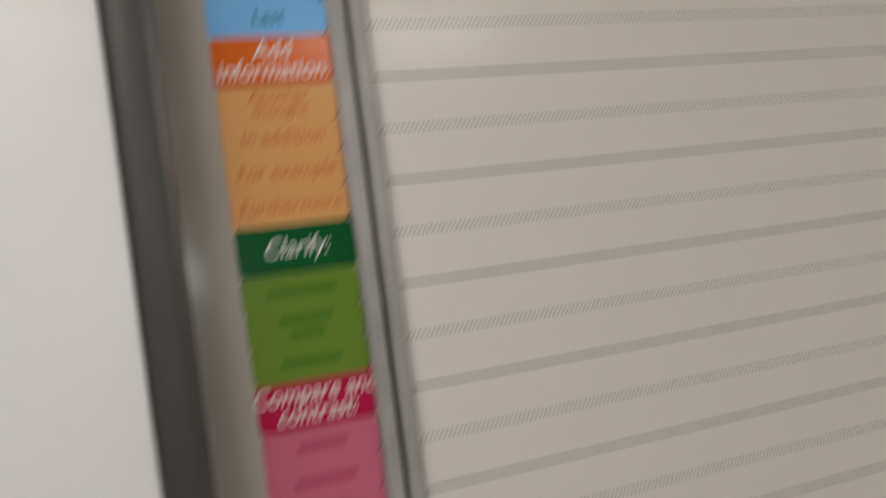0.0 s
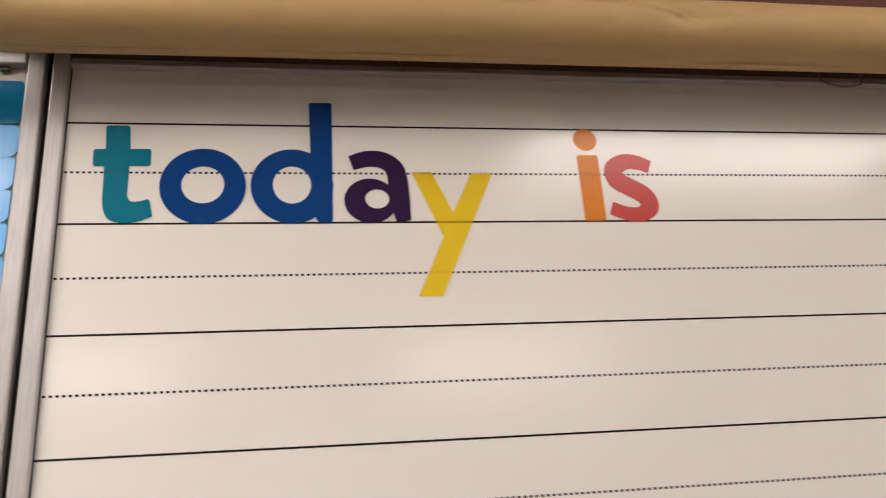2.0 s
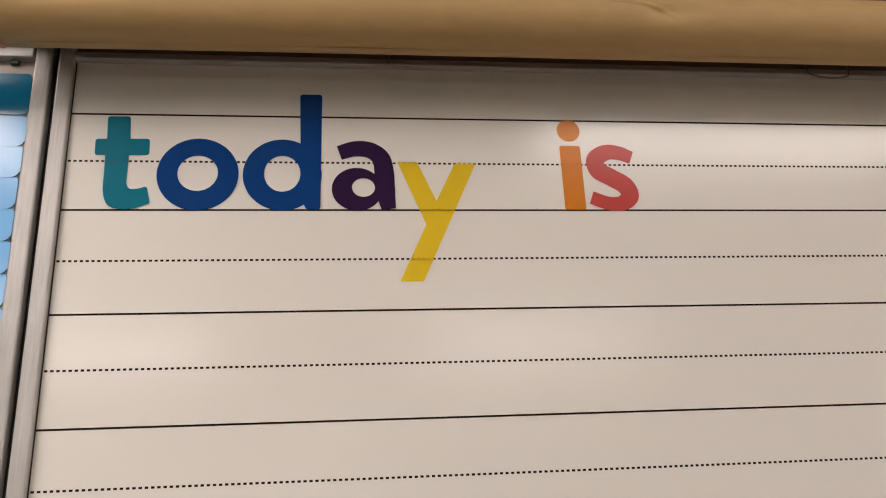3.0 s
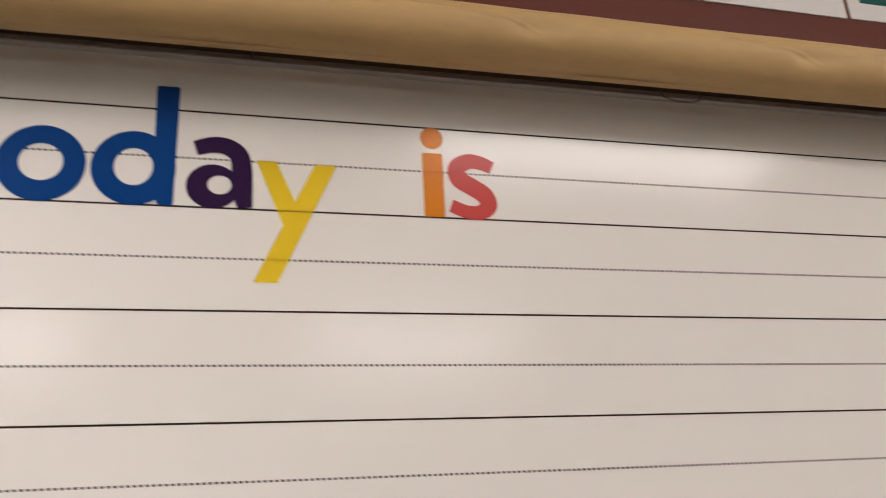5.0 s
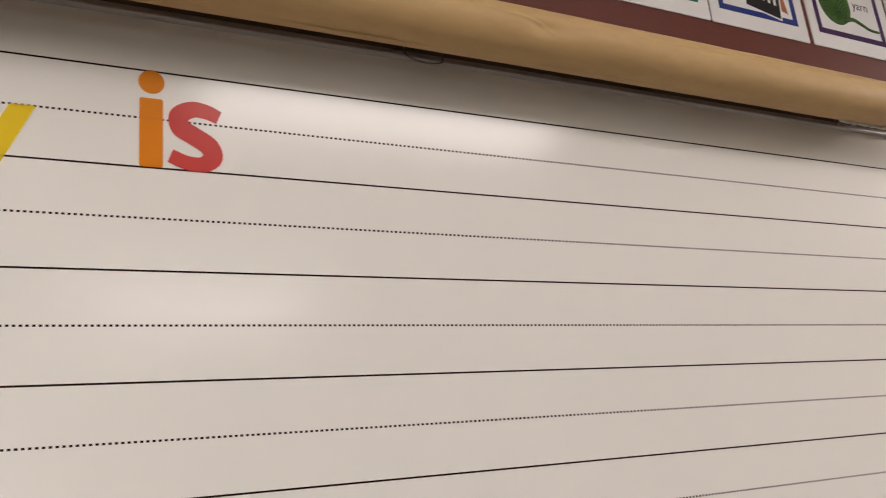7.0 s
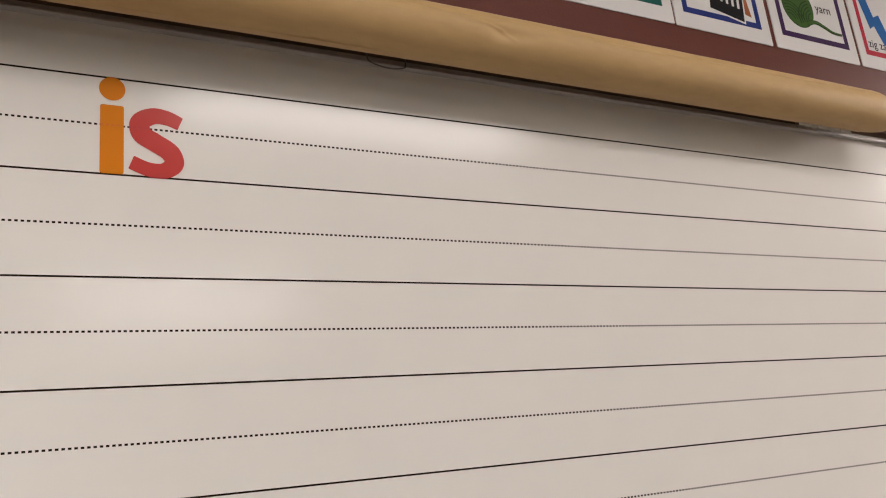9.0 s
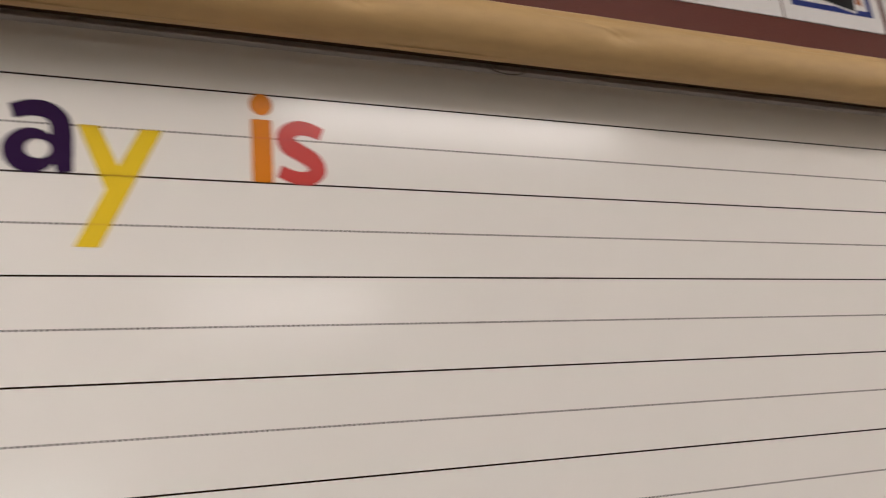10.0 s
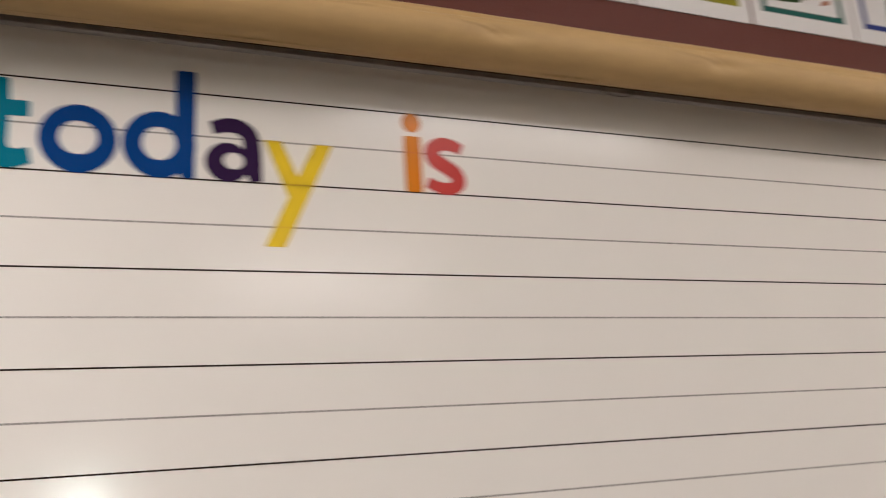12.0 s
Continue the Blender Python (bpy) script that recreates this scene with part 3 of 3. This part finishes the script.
# ---- the narrow panel with its word strips ----
side = thing("side_panel", "narrow beige enamel panel in an aluminium frame beside the whiteboard", "panel")
slab("panel", -0.197, -0.0370, 0.001, 0.018, 0.86, TOP + 0.004, BEIGE, side)
slab("frame_side", -0.0372, -0.0212, -0.007, 0.019, 0.846, TOP + 0.0200, ALU, side, "brushed aluminium frame side", 0.0018)
slab("top_rail", -0.197, -0.0376, -0.009, 0.018, TOP, TOP + 0.0185, ALU_H, side, "", 0.0015)
slab("frame_bottom", -0.197, -0.0376, -0.007, 0.018, 0.846, 0.8605, ALU_H, side, "", 0.0015)
tagged(slab("joint", -0.0208, -0.0156, 0.004, 0.019, 0.846, TOP + 0.0200, GAP_AND_SHADE), "dark joint between the two boards' frames", "joint", kind="structure")
bm = bmesh.new()
box(bm, -0.0615, -0.0530, -0.004, 0.0005, TOP - 0.0050, TOP - 0.0010, 0.0012)
tagged(put("magnet", bm, GREENISH), "small dark magnet under the side panel's top rail", "magnet")

SA, SB = -0.1500, -0.0388
PALE_BLUE = gloss("pale_blue_card", (0.21, 0.52, 0.92), 0.14, coat=0.4)
DEEP_TEAL = gloss("deep_teal_card", (0.001, 0.155, 0.30), 0.14, coat=0.3)
TEAL_INK = gloss("teal_ink", (0.004, 0.13, 0.24), 0.4)
HOT_ORANGE = gloss("orange_card", (0.72, 0.145, 0.016), 0.14, coat=0.6)
PALE_ORANGE = gloss("pale_orange_card", (0.76, 0.40, 0.15), 0.14, coat=0.6)
ORANGE_INK = gloss("orange_ink", (0.62, 0.18, 0.04), 0.4)
DEEP_GREEN = gloss("deep_green_card", (0.006, 0.105, 0.028), 0.14, coat=0.6)
LEAF = gloss("leaf_green_card", (0.16, 0.27, 0.035), 0.14, coat=0.6)
LEAF_INK = gloss("green_ink", (0.06, 0.18, 0.015), 0.4)
DEEP_PINK = gloss("deep_pink_card", (0.50, 0.012, 0.075), 0.14, coat=0.6)
PINK = gloss("pink_card", (0.62, 0.155, 0.245), 0.14, coat=0.6)
PINK_INK = gloss("pink_ink", (0.45, 0.06, 0.13), 0.4)
WHITE_INK = gloss("white_ink", (0.85, 0.85, 0.84), 0.4)
GS = "transition word strips"


def strip(z1, z0, mat, ink, lines, what, header=False, shift=0.0):
    """A laminated word strip; its lower edge stands off the panel."""
    ob = thing("word_strip", what, "word strip", GS)
    h = z1 - z0
    bm = bmesh.new()
    over = 0.0 if header else 0.0015
    plate(bm, rounded([(SA + shift, -over), (SB + shift, -over), (SB + shift, h), (SA + shift, h)], 0.006, 5), -0.0012, -0.0004)
    put("card", bm, mat, ob)
    if not header:
        # dark sliver painted as the shadow behind the curled corner
        bm = bmesh.new()
        q = SB + shift
        plate(bm, stroke_outline([(q - 0.0062, -0.0010), (q - 0.0030, 0.0001), (q - 0.0010, 0.0022), (q - 0.0003, 0.0044)], [0.0003, 0.0012, 0.0013, 0.0004], 0.0002), -0.0014, -0.0012)
        put("corner_shade", bm, GAP_AND_SHADE, ob, "painted shadow behind the curled corner")
    n = len(lines)
    for i, text in enumerate(lines):
        zz = h * (1 - (i + 0.5) / n) if n > 1 else h * 0.5
        if n > 1:
            zz = h / 2 + (0.5 - (i + 0.5) / n) * h * 0.82
        xx = (SA + SB) / 2 + shift
        if text.startswith("|"):
            w = float(text[1:])
            bm = bmesh.new()
            plate(bm, rounded([(xx - w / 2, zz - 0.0035), (xx + w / 2, zz - 0.0035), (xx + w / 2, zz + 0.0035), (xx - w / 2, zz + 0.0035)], 0.002, 2), -0.0014, -0.0012)
            put("writing", bm, ink, ob)
        else:
            size = 0.0214 if header else 0.0183
            if n > 1 and not header:
                size = 0.0165
            words("writing", text, size, xx, -0.0013, zz, ink, ob, shear=0.15, weight=0.0001 if header else 0.0001)
    ob.matrix_basis = pose(0, -0.0009, z0, -0.7 if not header else -0.1, 0, 0)
    return ob


def block(z, head, head_mat, lines, mat, ink, tone, step):
    strip(z, z - 0.0455, head_mat, WHITE_INK, head, tone[0] + " laminated heading strip with white writing", True)
    z -= 0.0465
    for k, text in enumerate(lines):
        strip(z, z - step, mat, ink, text, tone[1] + " laminated word strip with darker writing", False, 0.0006 * math.sin(k * 1.7 + z * 20))
        z -= step
    return z


block(2.0440, ["Show", "time:"], DEEP_TEAL, [[w] for w in ("First", "Second", "Next", "Third", "Then", "Later", "Afterward", "Last")], PALE_BLUE, TEAL_INK, ("teal", "pale blue"), 0.0320)
block(1.7400, ["Add", "information:"], HOT_ORANGE, [["Another", "thought"], ["In addition"], ["For example"], ["Furthermore"]], PALE_ORANGE, ORANGE_INK, ("bright orange", "pale orange"), 0.0320)
block(1.5650, ["Clarify:"], DEEP_GREEN, [["|0.066"], ["|0.050", "|0.034"], ["|0.058"]], LEAF, LEAF_INK, ("dark green", "leaf green"), 0.0330)
block(1.4195, ["Compare and", "contrast:"], DEEP_PINK, [["|0.048"], ["|0.060"], ["|0.052"], ["|0.064"]], PINK, PINK_INK, ("deep pink", "pink"), 0.0330)

# ---- the white screen board beside the panel ----
screen = thing("screen_board", "large white screen board with a rounded grey metal edge", "screen board")
slab("surface", -1.75, -0.2405, -0.074, 0.018, 0.90, 2.04, SCREEN, screen, "", 0.002)
slab("edge_profile", -0.2400, -0.1985, -0.080, 0.019, 0.86, 2.08, DARKGREY, screen, "rounded grey metal edge", 0.016, 6)
slab("edge_profile", -1.79, -0.2405, -0.080, 0.019, 2.0405, 2.08, DARKGREY, screen, "", 0.011, 5)
slab("edge_profile", -1.79, -0.2405, -0.080, 0.019, 0.86, 0.8995, DARKGREY, screen, "", 0.011, 5)
slab("edge_profile", -1.7905, -1.7505, -0.080, 0.019, 0.90, 2.04, DARKGREY, screen, "", 0.011, 5)
